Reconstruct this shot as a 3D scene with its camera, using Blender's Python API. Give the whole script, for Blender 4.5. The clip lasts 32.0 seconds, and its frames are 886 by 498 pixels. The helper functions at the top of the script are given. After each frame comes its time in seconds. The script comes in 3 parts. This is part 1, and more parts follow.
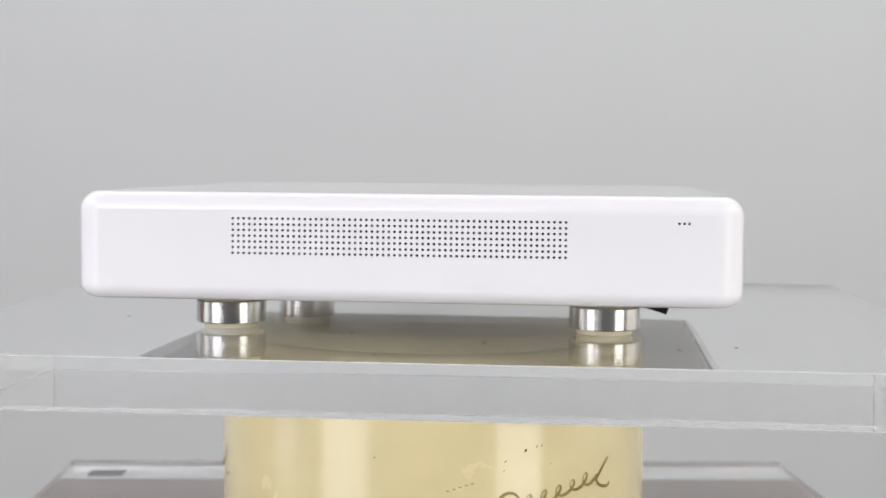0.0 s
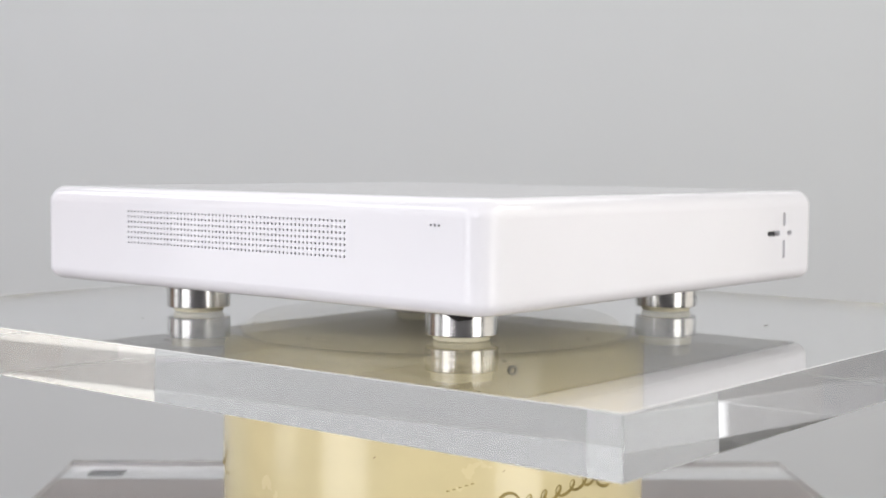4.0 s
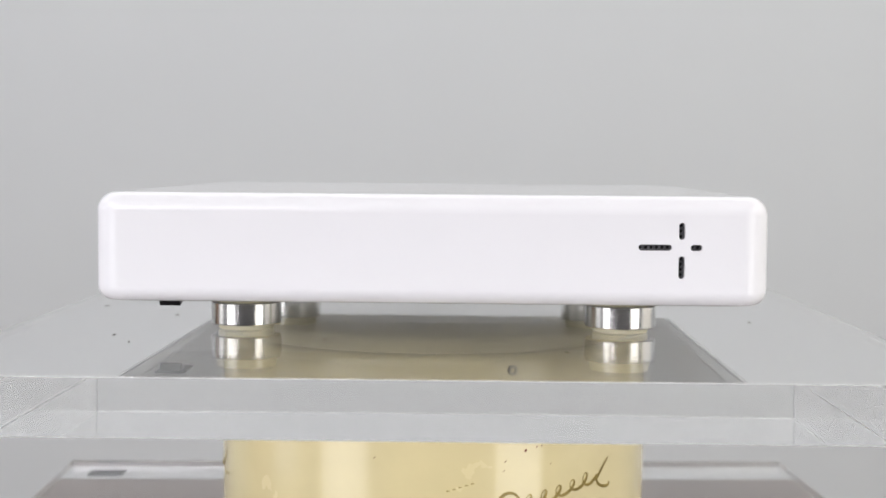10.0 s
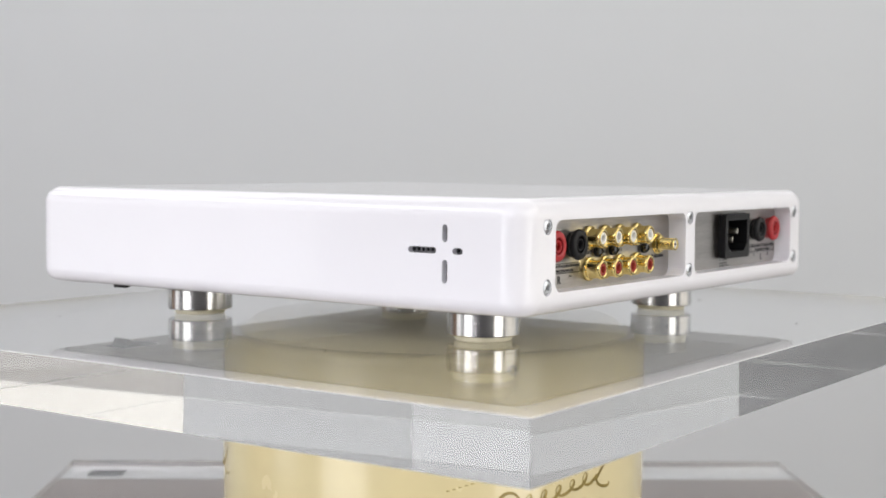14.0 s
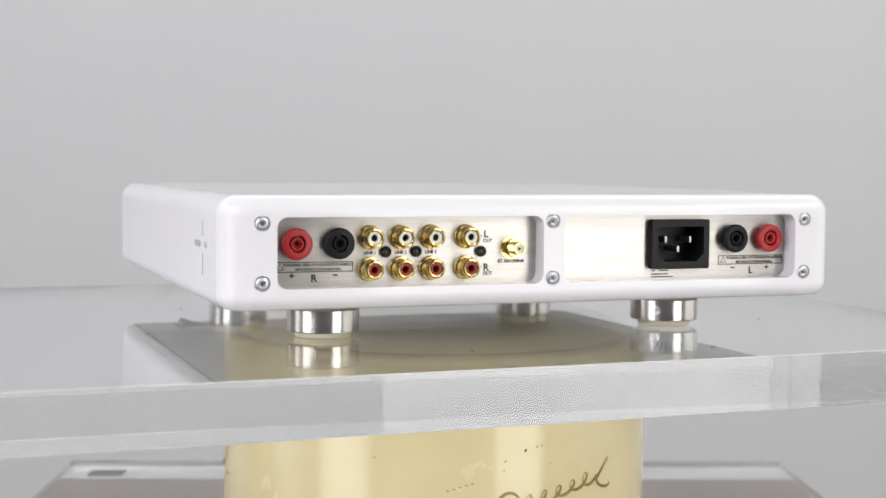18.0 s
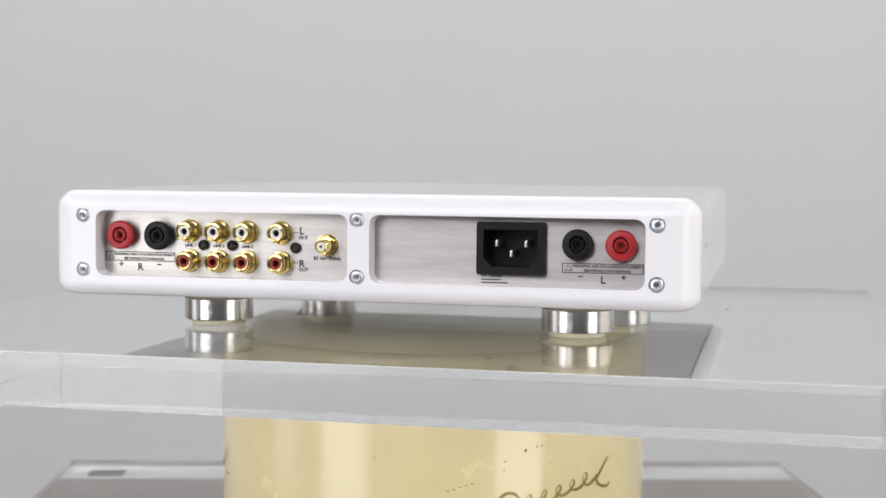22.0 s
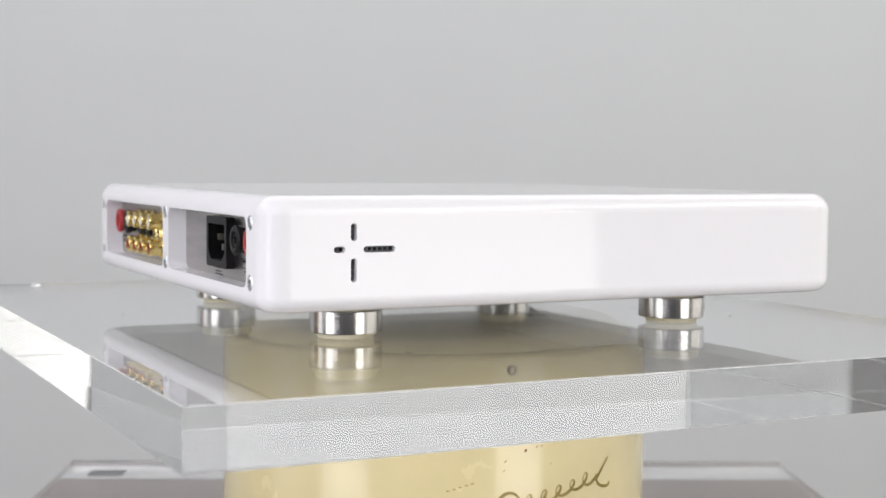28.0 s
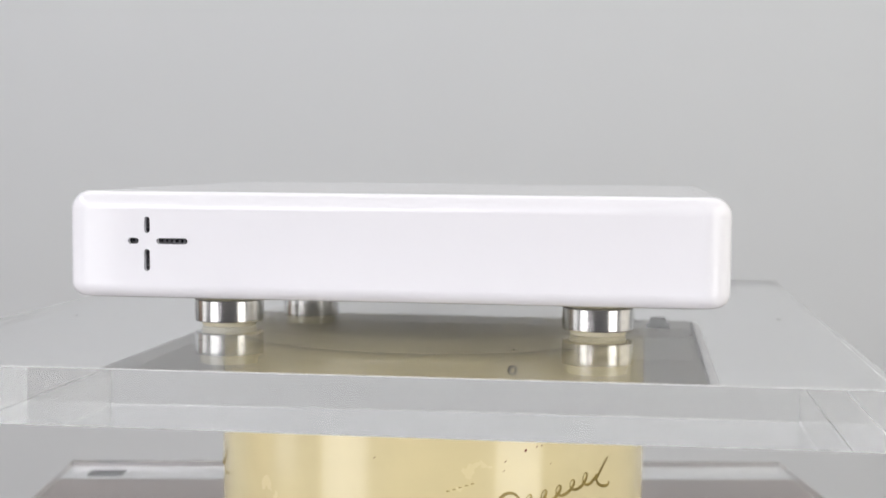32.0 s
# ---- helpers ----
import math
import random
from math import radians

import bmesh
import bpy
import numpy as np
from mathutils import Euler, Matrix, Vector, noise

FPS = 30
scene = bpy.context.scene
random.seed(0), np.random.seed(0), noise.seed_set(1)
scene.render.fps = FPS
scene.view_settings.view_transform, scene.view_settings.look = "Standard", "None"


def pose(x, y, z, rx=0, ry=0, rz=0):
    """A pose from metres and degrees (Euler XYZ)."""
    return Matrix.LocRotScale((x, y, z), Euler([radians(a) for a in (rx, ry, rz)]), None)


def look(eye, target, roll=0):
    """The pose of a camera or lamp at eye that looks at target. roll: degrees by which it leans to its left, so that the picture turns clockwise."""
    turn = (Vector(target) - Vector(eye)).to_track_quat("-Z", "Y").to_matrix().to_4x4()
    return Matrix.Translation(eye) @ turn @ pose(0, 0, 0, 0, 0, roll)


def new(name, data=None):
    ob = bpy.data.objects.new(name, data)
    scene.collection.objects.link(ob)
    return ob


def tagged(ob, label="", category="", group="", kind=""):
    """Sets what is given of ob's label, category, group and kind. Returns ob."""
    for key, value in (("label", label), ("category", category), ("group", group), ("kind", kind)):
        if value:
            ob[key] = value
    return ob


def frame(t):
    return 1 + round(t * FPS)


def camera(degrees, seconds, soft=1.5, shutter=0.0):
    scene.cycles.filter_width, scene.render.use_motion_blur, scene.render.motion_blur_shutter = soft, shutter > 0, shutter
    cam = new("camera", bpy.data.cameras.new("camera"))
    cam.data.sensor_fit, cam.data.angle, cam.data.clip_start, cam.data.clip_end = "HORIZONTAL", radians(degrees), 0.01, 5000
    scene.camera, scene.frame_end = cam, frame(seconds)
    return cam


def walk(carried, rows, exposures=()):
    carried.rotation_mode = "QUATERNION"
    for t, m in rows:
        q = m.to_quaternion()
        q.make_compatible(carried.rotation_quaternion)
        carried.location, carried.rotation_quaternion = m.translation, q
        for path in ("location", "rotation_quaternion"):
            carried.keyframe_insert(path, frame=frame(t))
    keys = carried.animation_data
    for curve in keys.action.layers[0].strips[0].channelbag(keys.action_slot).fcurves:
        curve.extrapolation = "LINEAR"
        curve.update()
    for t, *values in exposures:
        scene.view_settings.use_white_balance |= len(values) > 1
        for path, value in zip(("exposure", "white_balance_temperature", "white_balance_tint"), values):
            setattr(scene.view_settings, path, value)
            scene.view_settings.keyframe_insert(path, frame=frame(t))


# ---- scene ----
# ======== the camera, standing still ========
SECONDS = 32.0
ZB = 0.75                        # top of the plinth above the floor
ZT = ZB + 0.1850                 # top of the turning acrylic slab
EYE = pose(0, -0.8369, ZT + 0.0876, 86.459, 0, -0.235) @ pose(0, 0, 0, 0, 0, 0.4756)
cam = camera(34.38, SECONDS, soft=1.6)
cam.data.dof.use_dof, cam.data.dof.focus_distance, cam.data.dof.aperture_fstop = True, 0.69, 11.5
walk(cam, [(0.0, EYE), (SECONDS, EYE)], [(0.0, -0.055), (SECONDS, -0.055)])

# ======== light: two soft boxes beside the camera, one wide lamp behind it, added fill lamps elsewhere ======
world = bpy.data.worlds.new("studio")
scene.world = world
world.use_nodes = True
world.node_tree.nodes["Background"].inputs["Color"].default_value = (0.8, 0.85, 0.9, 1)
world.node_tree.nodes["Background"].inputs["Strength"].default_value = 0.02


def area_lamp(name, eye, target, wide, high, watts, colour):
    data = bpy.data.lights.new(name, "AREA")
    data.shape, data.size, data.size_y, data.energy, data.color = "RECTANGLE", wide, high, watts, colour
    ob = new(name, data)
    ob.matrix_world = look(eye, target)
    return ob


area_lamp("soft_light", (0.7235, -0.817, 1.00), (-0.1185, -0.277, 0.96), 0.469, 1.15, 5.0, (1.0, 0.98, 0.945))
area_lamp("soft_light", (-0.769, -0.8125, 1.00), (0.058, -0.251, 0.96), 0.466, 1.20, 4.5, (0.975, 0.98, 1.0))
area_lamp("far_area_light", (-1.15, -3.05, 2.05), (-0.3, 0, 1.0), 1.55, 1.2, 33.0, (0.96, 0.925, 1.0))
# West and east lamps are added fill for the side faces, not known sources.
area_lamp("far_area_light", (-3.10, -0.50, 1.50), (0, -0.40, 1.30), 0.85, 2.0, 6.0, (0.98, 0.985, 1.0))
area_lamp("far_area_light", (3.10, 0.05, 1.60), (0, 0.0, 1.50), 2.3, 1.9, 7, (1.0, 0.97, 0.90))
# Four overhead lamps are added to lift walls and housing; none is known.
for x, watts, tone in ((-2.45, 50, (0.985, 0.985, 1.0)), (2.45, 52, (1.0, 0.98, 0.92))):
    area_lamp("overhead_fill", (x, -0.5, 2.78), (x, -0.5, 0), 0.8, 3.6, watts, tone)
area_lamp("overhead_fill", (0, -2.15, 2.78), (0, -2.15, 0), 3.8, 1.9, 19, (0.99, 0.99, 1.0))
area_lamp("overhead_fill", (0, 1.45, 2.75), (0, 1.45, 0), 3.6, 1.8, 33, (0.99, 0.99, 1.0))


# ======== materials ========
def material(name, colour, rough=0.5, metal=0.0, vary=0.06, scale=60.0, bump=0.0, bump_scale=400.0, coat=0.0, stretch=(1, 1, 1), rough_vary=0.0, ior=1.5):
    m = bpy.data.materials.new(name)
    m.use_nodes = True
    n, l = m.node_tree.nodes, m.node_tree.links
    b = n["Principled BSDF"]
    b.inputs["Roughness"].default_value, b.inputs["Metallic"].default_value = rough, metal
    b.inputs["Coat Weight"].default_value, b.inputs["IOR"].default_value = coat, ior
    b.inputs["Coat Roughness"].default_value = 0.09
    co, mp = n.new("ShaderNodeTexCoord"), n.new("ShaderNodeMapping")
    mp.inputs["Scale"].default_value = stretch
    l.new(co.outputs["Object"], mp.inputs["Vector"])
    broad, fine = n.new("ShaderNodeTexNoise"), n.new("ShaderNodeTexNoise")
    broad.inputs["Scale"].default_value, fine.inputs["Scale"].default_value = scale * 0.12, scale
    broad.inputs["Detail"].default_value, fine.inputs["Detail"].default_value = 3, 6
    mix = n.new("ShaderNodeMath")
    mix.operation = "MULTIPLY_ADD"
    mix.inputs[1].default_value = 0.5
    half = n.new("ShaderNodeMath")
    half.operation = "MULTIPLY"
    half.inputs[1].default_value = 0.5
    for t in (broad, fine):
        l.new(mp.outputs["Vector"], t.inputs["Vector"])
    l.new(fine.outputs["Fac"], half.inputs[0])
    l.new(broad.outputs["Fac"], mix.inputs[0])
    l.new(half.outputs[0], mix.inputs[2])
    ramp = n.new("ShaderNodeMapRange")
    ramp.inputs["From Min"].default_value, ramp.inputs["From Max"].default_value = 0.3, 0.7
    ramp.inputs["To Min"].default_value, ramp.inputs["To Max"].default_value = 1 - vary, 1 + vary
    l.new(mix.outputs[0], ramp.inputs["Value"])
    tint = n.new("ShaderNodeVectorMath")
    tint.operation = "SCALE"
    tint.inputs[0].default_value = colour
    l.new(ramp.outputs["Result"], tint.inputs["Scale"])
    l.new(tint.outputs["Vector"], b.inputs["Base Color"])
    if rough_vary:
        rr = n.new("ShaderNodeMapRange")
        rr.inputs["From Min"].default_value, rr.inputs["From Max"].default_value = 0.3, 0.7
        rr.inputs["To Min"].default_value, rr.inputs["To Max"].default_value = max(0.0, rough - rough_vary), rough + rough_vary
        l.new(fine.outputs["Fac"], rr.inputs["Value"])
        l.new(rr.outputs["Result"], b.inputs["Roughness"])
    if bump:
        grain, bp = n.new("ShaderNodeTexNoise"), n.new("ShaderNodeBump")
        grain.inputs["Scale"].default_value = bump_scale
        bp.inputs["Strength"].default_value, bp.inputs["Distance"].default_value = bump, 0.0005
        l.new(mp.outputs["Vector"], grain.inputs["Vector"])
        l.new(grain.outputs["Fac"], bp.inputs["Height"])
        l.new(bp.outputs["Normal"], b.inputs["Normal"])
    return m


def clear_acrylic(name, colour):
    m = material(name, colour, rough=0.0, vary=0.0, ior=1.49)
    n, l = m.node_tree.nodes, m.node_tree.links
    b = n["Principled BSDF"]
    b.inputs["Transmission Weight"].default_value = 1.0
    return m


WHITE = material("white_lacquer", (0.81, 0.805, 0.84), 0.045, vary=0.008, scale=30, ior=1.48)
ALU = material("brushed_aluminium", (0.48, 0.46, 0.44), 0.34, 1.0, 0.16, 2200, stretch=(0.07, 1, 1), rough_vary=0.04)
ALU.node_tree.nodes["Principled BSDF"].inputs["Anisotropic"].default_value = 0.85
tan_node = ALU.node_tree.nodes.new("ShaderNodeTangent")
tan_node.direction_type, tan_node.axis = "RADIAL", "Z"
ALU.node_tree.nodes["Principled BSDF"].inputs["Anisotropic Rotation"].default_value = 0.25
ALU.node_tree.links.new(tan_node.outputs["Tangent"], ALU.node_tree.nodes["Principled BSDF"].inputs["Tangent"])
STEEL = material("turned_steel", (0.70, 0.69, 0.675), 0.19, 1.0, 0.05, 500, bump=0.08, bump_scale=900, stretch=(0.03, 0.03, 1), rough_vary=0.04)
GOLD = material("gold_plate", (0.86, 0.70, 0.30), 0.15, 1.0, 0.05, 400, rough_vary=0.05)
BLACK = material("black_plastic", (0.006, 0.006, 0.007), 0.42, vary=0.2, scale=300, bump=0.05, bump_scale=1500, ior=1.33)
BLACKEN = material("blackened_screw", (0.008, 0.008, 0.009), 0.22, vary=0.2, scale=300)
BOLT = material("dull_grey_bolt", (0.13, 0.125, 0.115), 0.45, vary=0.15, scale=300)
DARK = material("dark_inside", (0.02, 0.02, 0.021), 0.6, vary=0.15, scale=200)
GREYMESH = material("dark_grey_insert", (0.10, 0.10, 0.105), 0.5, vary=0.1, scale=200)
RED = material("red_plastic", (0.37, 0.013, 0.017), 0.38, vary=0.08, scale=200)
REDRCA = material("red_insulator", (0.30, 0.025, 0.012), 0.4, vary=0.08, scale=200)
# Darker copy of the insulator red: the socket hole's shade is in it.
DEEPRED = material("dark_red_hole", (0.09, 0.010, 0.006), 0.5, vary=0.1, scale=200)
IVORY = material("white_insulator", (0.82, 0.80, 0.74), 0.4, vary=0.04, scale=200)
ZINC = material("zinc_screw", (0.72, 0.75, 0.79), 0.34, 1.0, 0.08, 600, rough_vary=0.08)
PIN = material("nickel_pin", (0.60, 0.58, 0.52), 0.3, 1.0, 0.06, 400)
INK = material("black_print", (0.015, 0.015, 0.016), 0.5, vary=0.1, scale=300)
RUBBER = material("cream_rubber_pad", (0.66, 0.62, 0.46), 0.55, vary=0.08, scale=200, bump=0.1)
UNDER = material("grey_bottom_plate", (0.34, 0.335, 0.32), 0.45, 0.0, 0.06, 80, bump=0.05)
STICKER = material("silver_sticker", (0.36, 0.36, 0.35), 0.35, 0.0, 0.03, 100)
ACRYLIC = clear_acrylic("clear_acrylic", (0.985, 0.992, 0.992))
EDGE = clear_acrylic("clear_acrylic_edge", (0.95, 0.955, 0.955))
FROSTED = clear_acrylic("sawn_acrylic_edge", (0.95, 0.955, 0.955))
for node in FROSTED.node_tree.nodes:
    if "Roughness" in node.inputs:
        node.inputs["Roughness"].default_value = 0.3
# Pale film added to lift the sheets' edges: brightness put into its colour.
PALE_FILM = bpy.data.materials.new("edge_lift_film")
PALE_FILM.use_nodes = True
hn, hl = PALE_FILM.node_tree.nodes, PALE_FILM.node_tree.links
hn.remove(hn["Principled BSDF"])
film_mix, film_clear, film_white = hn.new("ShaderNodeMixShader"), hn.new("ShaderNodeBsdfTransparent"), hn.new("ShaderNodeBsdfDiffuse")
film_cloud, film_range = hn.new("ShaderNodeTexNoise"), hn.new("ShaderNodeMapRange")
film_white.inputs["Color"].default_value = (0.70, 0.71, 0.71, 1)
film_cloud.inputs["Scale"].default_value = 14.0
film_range.inputs["From Min"].default_value, film_range.inputs["From Max"].default_value = 0.3, 0.7
film_range.inputs["To Min"].default_value, film_range.inputs["To Max"].default_value = 0.070, 0.096
hl.new(film_cloud.outputs["Fac"], film_range.inputs["Value"])
hl.new(film_range.outputs["Result"], film_mix.inputs["Fac"])
hl.new(film_clear.outputs[0], film_mix.inputs[1])
hl.new(film_white.outputs[0], film_mix.inputs[2])
hl.new(film_mix.outputs[0], hn["Material Output"].inputs["Surface"])
# Glints along the chamfers are put in as an even pale colour.
ARRIS = material("pale_glint_arris", (0.84, 0.85, 0.84), 0.6, vary=0.1, scale=80)
CREAM = material("aged_cream_enamel", (0.62, 0.535, 0.305), 0.25, vary=0.09, scale=25, coat=0.8, bump=0.02, bump_scale=60, rough_vary=0.04)
GILT = material("worn_gold_print", (0.27, 0.20, 0.055), 0.4, vary=0.3, scale=500)
RUST = material("rust_chip", (0.14, 0.035, 0.02), 0.7, vary=0.4, scale=900)
WOOD = material("dull_brown_board", (0.15, 0.118, 0.104), 0.55, vary=0.22, scale=90, bump=0.1, bump_scale=300, stretch=(0.12, 1, 1))
FLOOR = material("brown_studio_floor", (0.12, 0.088, 0.072), 0.5, vary=0.2, scale=8)
BACK = material("grey_wall_paint", (0.72, 0.748, 0.767), 0.85, vary=0.012, scale=3)
PLASTER = material("studio_wall_paint", (0.60, 0.60, 0.60), 0.9, vary=0.02, scale=6)
PLATE = material("dull_cream_bearing_plate", (0.68, 0.60, 0.38), 0.5, vary=0.12, scale=60)
STONE = material("mid_grey_wall_paint", (0.42, 0.42, 0.43), 0.9, vary=0.02, scale=6)
PALE = material("off_white_wall_paint", (0.80, 0.78, 0.74), 0.9, vary=0.02, scale=6)
WOODY = material("brown_wooden_boarding", (0.26, 0.155, 0.095), 0.6, vary=0.15, scale=12)
# Dim parts of the unseen room are put in as one dark colour.
DIM = material("dim_room_grey", (0.085, 0.085, 0.095), 0.9, vary=0.04, scale=6)
SPECK = material("grey_dust", (0.13, 0.12, 0.105), 0.8, vary=0.2, scale=900)


# ======== mesh helpers ========
def smooth_mesh(bm, name, angle=35):
    bmesh.ops.recalc_face_normals(bm, faces=bm.faces)
    me = bpy.data.meshes.new(name)
    bm.to_mesh(me)
    bm.free()
    for f in me.polygons:
        f.use_smooth = True
    me.set_sharp_from_angle(angle=radians(angle))
    return me


def part(name, bm, mat, parent=None, label="", m=None, angle=35):
    """Links a bmesh (or a mesh) as one mesh object under a thing or a part."""
    me = bm if isinstance(bm, bpy.types.Mesh) else smooth_mesh(bm, name, angle)
    if not me.materials:
        me.materials.append(mat)
    ob = new(name, me)
    ob.parent = parent
    if m is not None:
        ob.matrix_basis = m
    return tagged(ob, label)


def lathe(profile, seg=40, caps=True):
    bm = bmesh.new()
    rings = [[bm.verts.new((r * math.cos(2 * math.pi * i / seg), r * math.sin(2 * math.pi * i / seg), z)) for i in range(seg)] for r, z in profile]
    for a, b in zip(rings, rings[1:]):
        for i in range(seg):
            j = (i + 1) % seg
            bm.faces.new((a[i], a[j], b[j], b[i]))
    if caps:
        bm.faces.new(list(reversed(rings[0])))
        bm.faces.new(rings[-1])
    return bm


def box(sx, sy, sz, bevel=0.0, segs=2, at=(0, 0, 0)):
    bm = bmesh.new()
    bmesh.ops.create_cube(bm, size=1.0)
    bmesh.ops.scale(bm, vec=(sx, sy, sz), verts=bm.verts)
    if bevel:
        bmesh.ops.bevel(bm, geom=bm.edges[:], offset=bevel, segments=segs, profile=0.5, affect="EDGES")
    bmesh.ops.translate(bm, vec=at, verts=bm.verts)
    return bm


def prism(loop, z0, z1, bevel=0.0):
    """A solid over a closed outline (x, y), from z0 to z1."""
    bm = bmesh.new()
    low, top = [bm.verts.new((x, y, z0)) for x, y in loop], [bm.verts.new((x, y, z1)) for x, y in loop]
    n = len(loop)
    bm.faces.new(list(reversed(low)))
    f = bm.faces.new(top)
    for i in range(n):
        bm.faces.new((low[i], low[(i + 1) % n], top[(i + 1) % n], top[i]))
    if bevel:
        bmesh.ops.bevel(bm, geom=[e for e in f.edges], offset=bevel, segments=2, profile=0.5, affect="EDGES")
    return bm


def ring_of(cx, cy, r, n=10):
    return [(cx + r * math.cos(2 * math.pi * i / n), cy + r * math.sin(2 * math.pi * i / n)) for i in range(n)]


def round_rect(x0, y0, x1, y1, r, n=5):
    out = []
    for cx, cy, a0 in ((x1 - r, y1 - r, 0), (x0 + r, y1 - r, 90), (x0 + r, y0 + r, 180), (x1 - r, y0 + r, 270)):
        for i in range(n + 1):
            a = radians(a0 + 90 * i / n)
            out.append((cx + r * math.cos(a), cy + r * math.sin(a)))
    return out


def text_part(name, body, size, parent, m, mat=None, bold=0.0):
    """Printed words: the built-in font, turned into a thin mesh."""
    cu = bpy.data.curves.new(name, "FONT")
    cu.body, cu.size, cu.align_x, cu.align_y = body, size, "CENTER", "CENTER"
    cu.extrude, cu.offset, cu.resolution_u = 0.00004, bold, 3
    tmp = bpy.data.objects.new(name, cu)
    scene.collection.objects.link(tmp)
    me = bpy.data.meshes.new_from_object(tmp.evaluated_get(bpy.context.evaluated_depsgraph_get()))
    bpy.data.objects.remove(tmp)
    me.materials.clear()
    return part(name, me, mat or INK, parent, "", m)


class Shell:
    """Faces with a normal for every corner, so that flats stay flat beside rounded edges."""

    def __init__(self):
        self.v, self.f, self.n = [], [], []

    def face(self, pts, normals):
        k = len(self.v)
        self.v += [tuple(p) for p in pts]
        self.f.append(tuple(range(k, k + len(pts))))
        self.n += [tuple(x) for x in normals]

    def flat(self, origin, u, v, outer, holes, depth, wall_smooth=True):
        """A flat sheet over an outline in u, v with holes that run inwards by depth."""
        u, v, o = Vector(u), Vector(v), Vector(origin)
        nrm = u.cross(v)
        bm = bmesh.new()
        edges = []
        for loop in (outer, *holes):
            vs = [bm.verts.new((x, y, 0)) for x, y in loop]
            edges += [bm.edges.new((vs[i], vs[(i + 1) % len(vs)])) for i in range(len(vs))]
        bmesh.ops.triangle_fill(bm, edges=edges, use_beauty=True, use_dissolve=False)
        for f in bm.faces:
            pts = [c.co for c in f.verts]
            if f.normal.z < 0:
                pts.reverse()
            self.face([o + u * p.x + v * p.y for p in pts], [nrm] * len(pts))
        bm.free()
        for number, loop in enumerate(holes):
            deep = depth[number] if isinstance(depth, (list, tuple)) else depth
            cx, cy = sum(p[0] for p in loop) / len(loop), sum(p[1] for p in loop) / len(loop)
            for i in range(len(loop)):
                a, b = loop[i], loop[(i + 1) % len(loop)]
                pa, pb = o + u * a[0] + v * a[1], o + u * b[0] + v * b[1]
                side = (v * (a[0] - b[0]) + u * (b[1] - a[1])).normalized()
                mid = u * (cx - (a[0] + b[0]) / 2) + v * (cy - (a[1] + b[1]) / 2)
                if side.dot(mid) < 0:
                    side = -side
                self.face([pa, pb, pb - nrm * deep, pa - nrm * deep], [side] * 4)

    def mesh(self, name):
        me = bpy.data.meshes.new(name)
        me.from_pydata(self.v, [], self.f)
        for p in me.polygons:
            p.use_smooth = True
        me.normals_split_custom_set(self.n)
        return me


# ======== the setting: a closed studio with a plain grey wall behind ========
# Unseen side walls: sections added in tones that the slab's edges pick up.
for nm, s, at_, mat, words in (
        ("wall_south", (6.4, 0.1, 2.9), (0, -3.25, 1.45), DIM, "plain dark grey studio wall"),
        ("wall_west", (0.1, 1.535, 2.9), (-3.25, -0.7025, 1.45), STONE, "plain mid grey studio wall"),
        ("wall_west_alcove", (0.1, 1.00, 2.9), (-3.26, -1.97, 1.45), DIM, "broad dark grey section of a studio wall"),
        ("wall_west_end", (0.1, 0.73, 2.9), (-3.25, -2.835, 1.45), PALE, "plain off-white studio wall"),
        ("wall_west_boarding", (0.12, 0.96, 2.9), (-3.25, 0.545, 1.45), WOODY, "brown wooden boarding on a studio wall"),
        ("wall_west_post", (0.1, 0.10, 2.9), (-3.25, 1.080, 1.45), DIM, "narrow dark grey strip in a studio wall"),
        ("wall_west_strip", (0.1, 0.09, 2.9), (-3.26, 1.178, 1.45), PALE, "narrow off-white strip in a studio wall"),
        ("wall_west_recess", (0.1, 0.275, 2.9), (-3.27, 1.3615, 1.45), DIM, "dark grey section of a studio wall"),
        ("wall_west_return", (0.1, 1.095, 2.9), (-3.25, 2.0495, 1.45), BACK, "plain light grey studio wall"),
        ("wall_east", (0.1, 2.68, 2.9), (3.25, -0.06, 1.45), PALE, "plain off-white studio wall"),
        ("wall_east_recess", (0.1, 1.1, 2.9), (3.26, -1.95, 1.45), DIM, "dark grey section of a studio wall"),
        ("wall_east_end", (0.1, 0.7, 2.9), (3.25, -2.85, 1.45), PALE, "plain off-white studio wall"),
        ("wall_east_return", (0.1, 1.32, 2.9), (3.25, 1.94, 1.45), BACK, "plain light grey studio wall"),
        ("wall_north", (6.4, 0.1, 2.9), (0, 2.65, 1.45), BACK, "plain light grey painted studio wall"),
        ("ceiling", (6.7, 6.1, 0.1), (0, -0.3, 2.952), PLASTER, "plain pale grey studio ceiling"),
        ("floor", (6.7, 6.1, 0.1), (0, -0.3, -0.052), FLOOR, "brown wooden studio floor")):
    ob = part(nm, box(*s), mat, m=pose(*at_))
    tagged(ob, words, nm.split("_")[0], kind="structure")

# ======== the base: plinth, brown board, clear slab, cream column ========
plinth = part("plinth", box(0.30, 0.28, ZB, 0.003, 2, (0, 0, ZB / 2)), PLASTER, angle=20)
tagged(plinth, "plain grey painted display plinth under the board", "plinth")
BASE_AT = pose(0.0010, 0.0, ZB, 0, 0, 1.5)
board = part("wooden_board", box(0.547, 0.4375, 0.0185, 0.0015, 2, (0, -0.0138, 0.00925)), WOOD, m=BASE_AT, angle=20)
tagged(board, "dull brown wooden board under the clear base slab", "board", kind="thing")


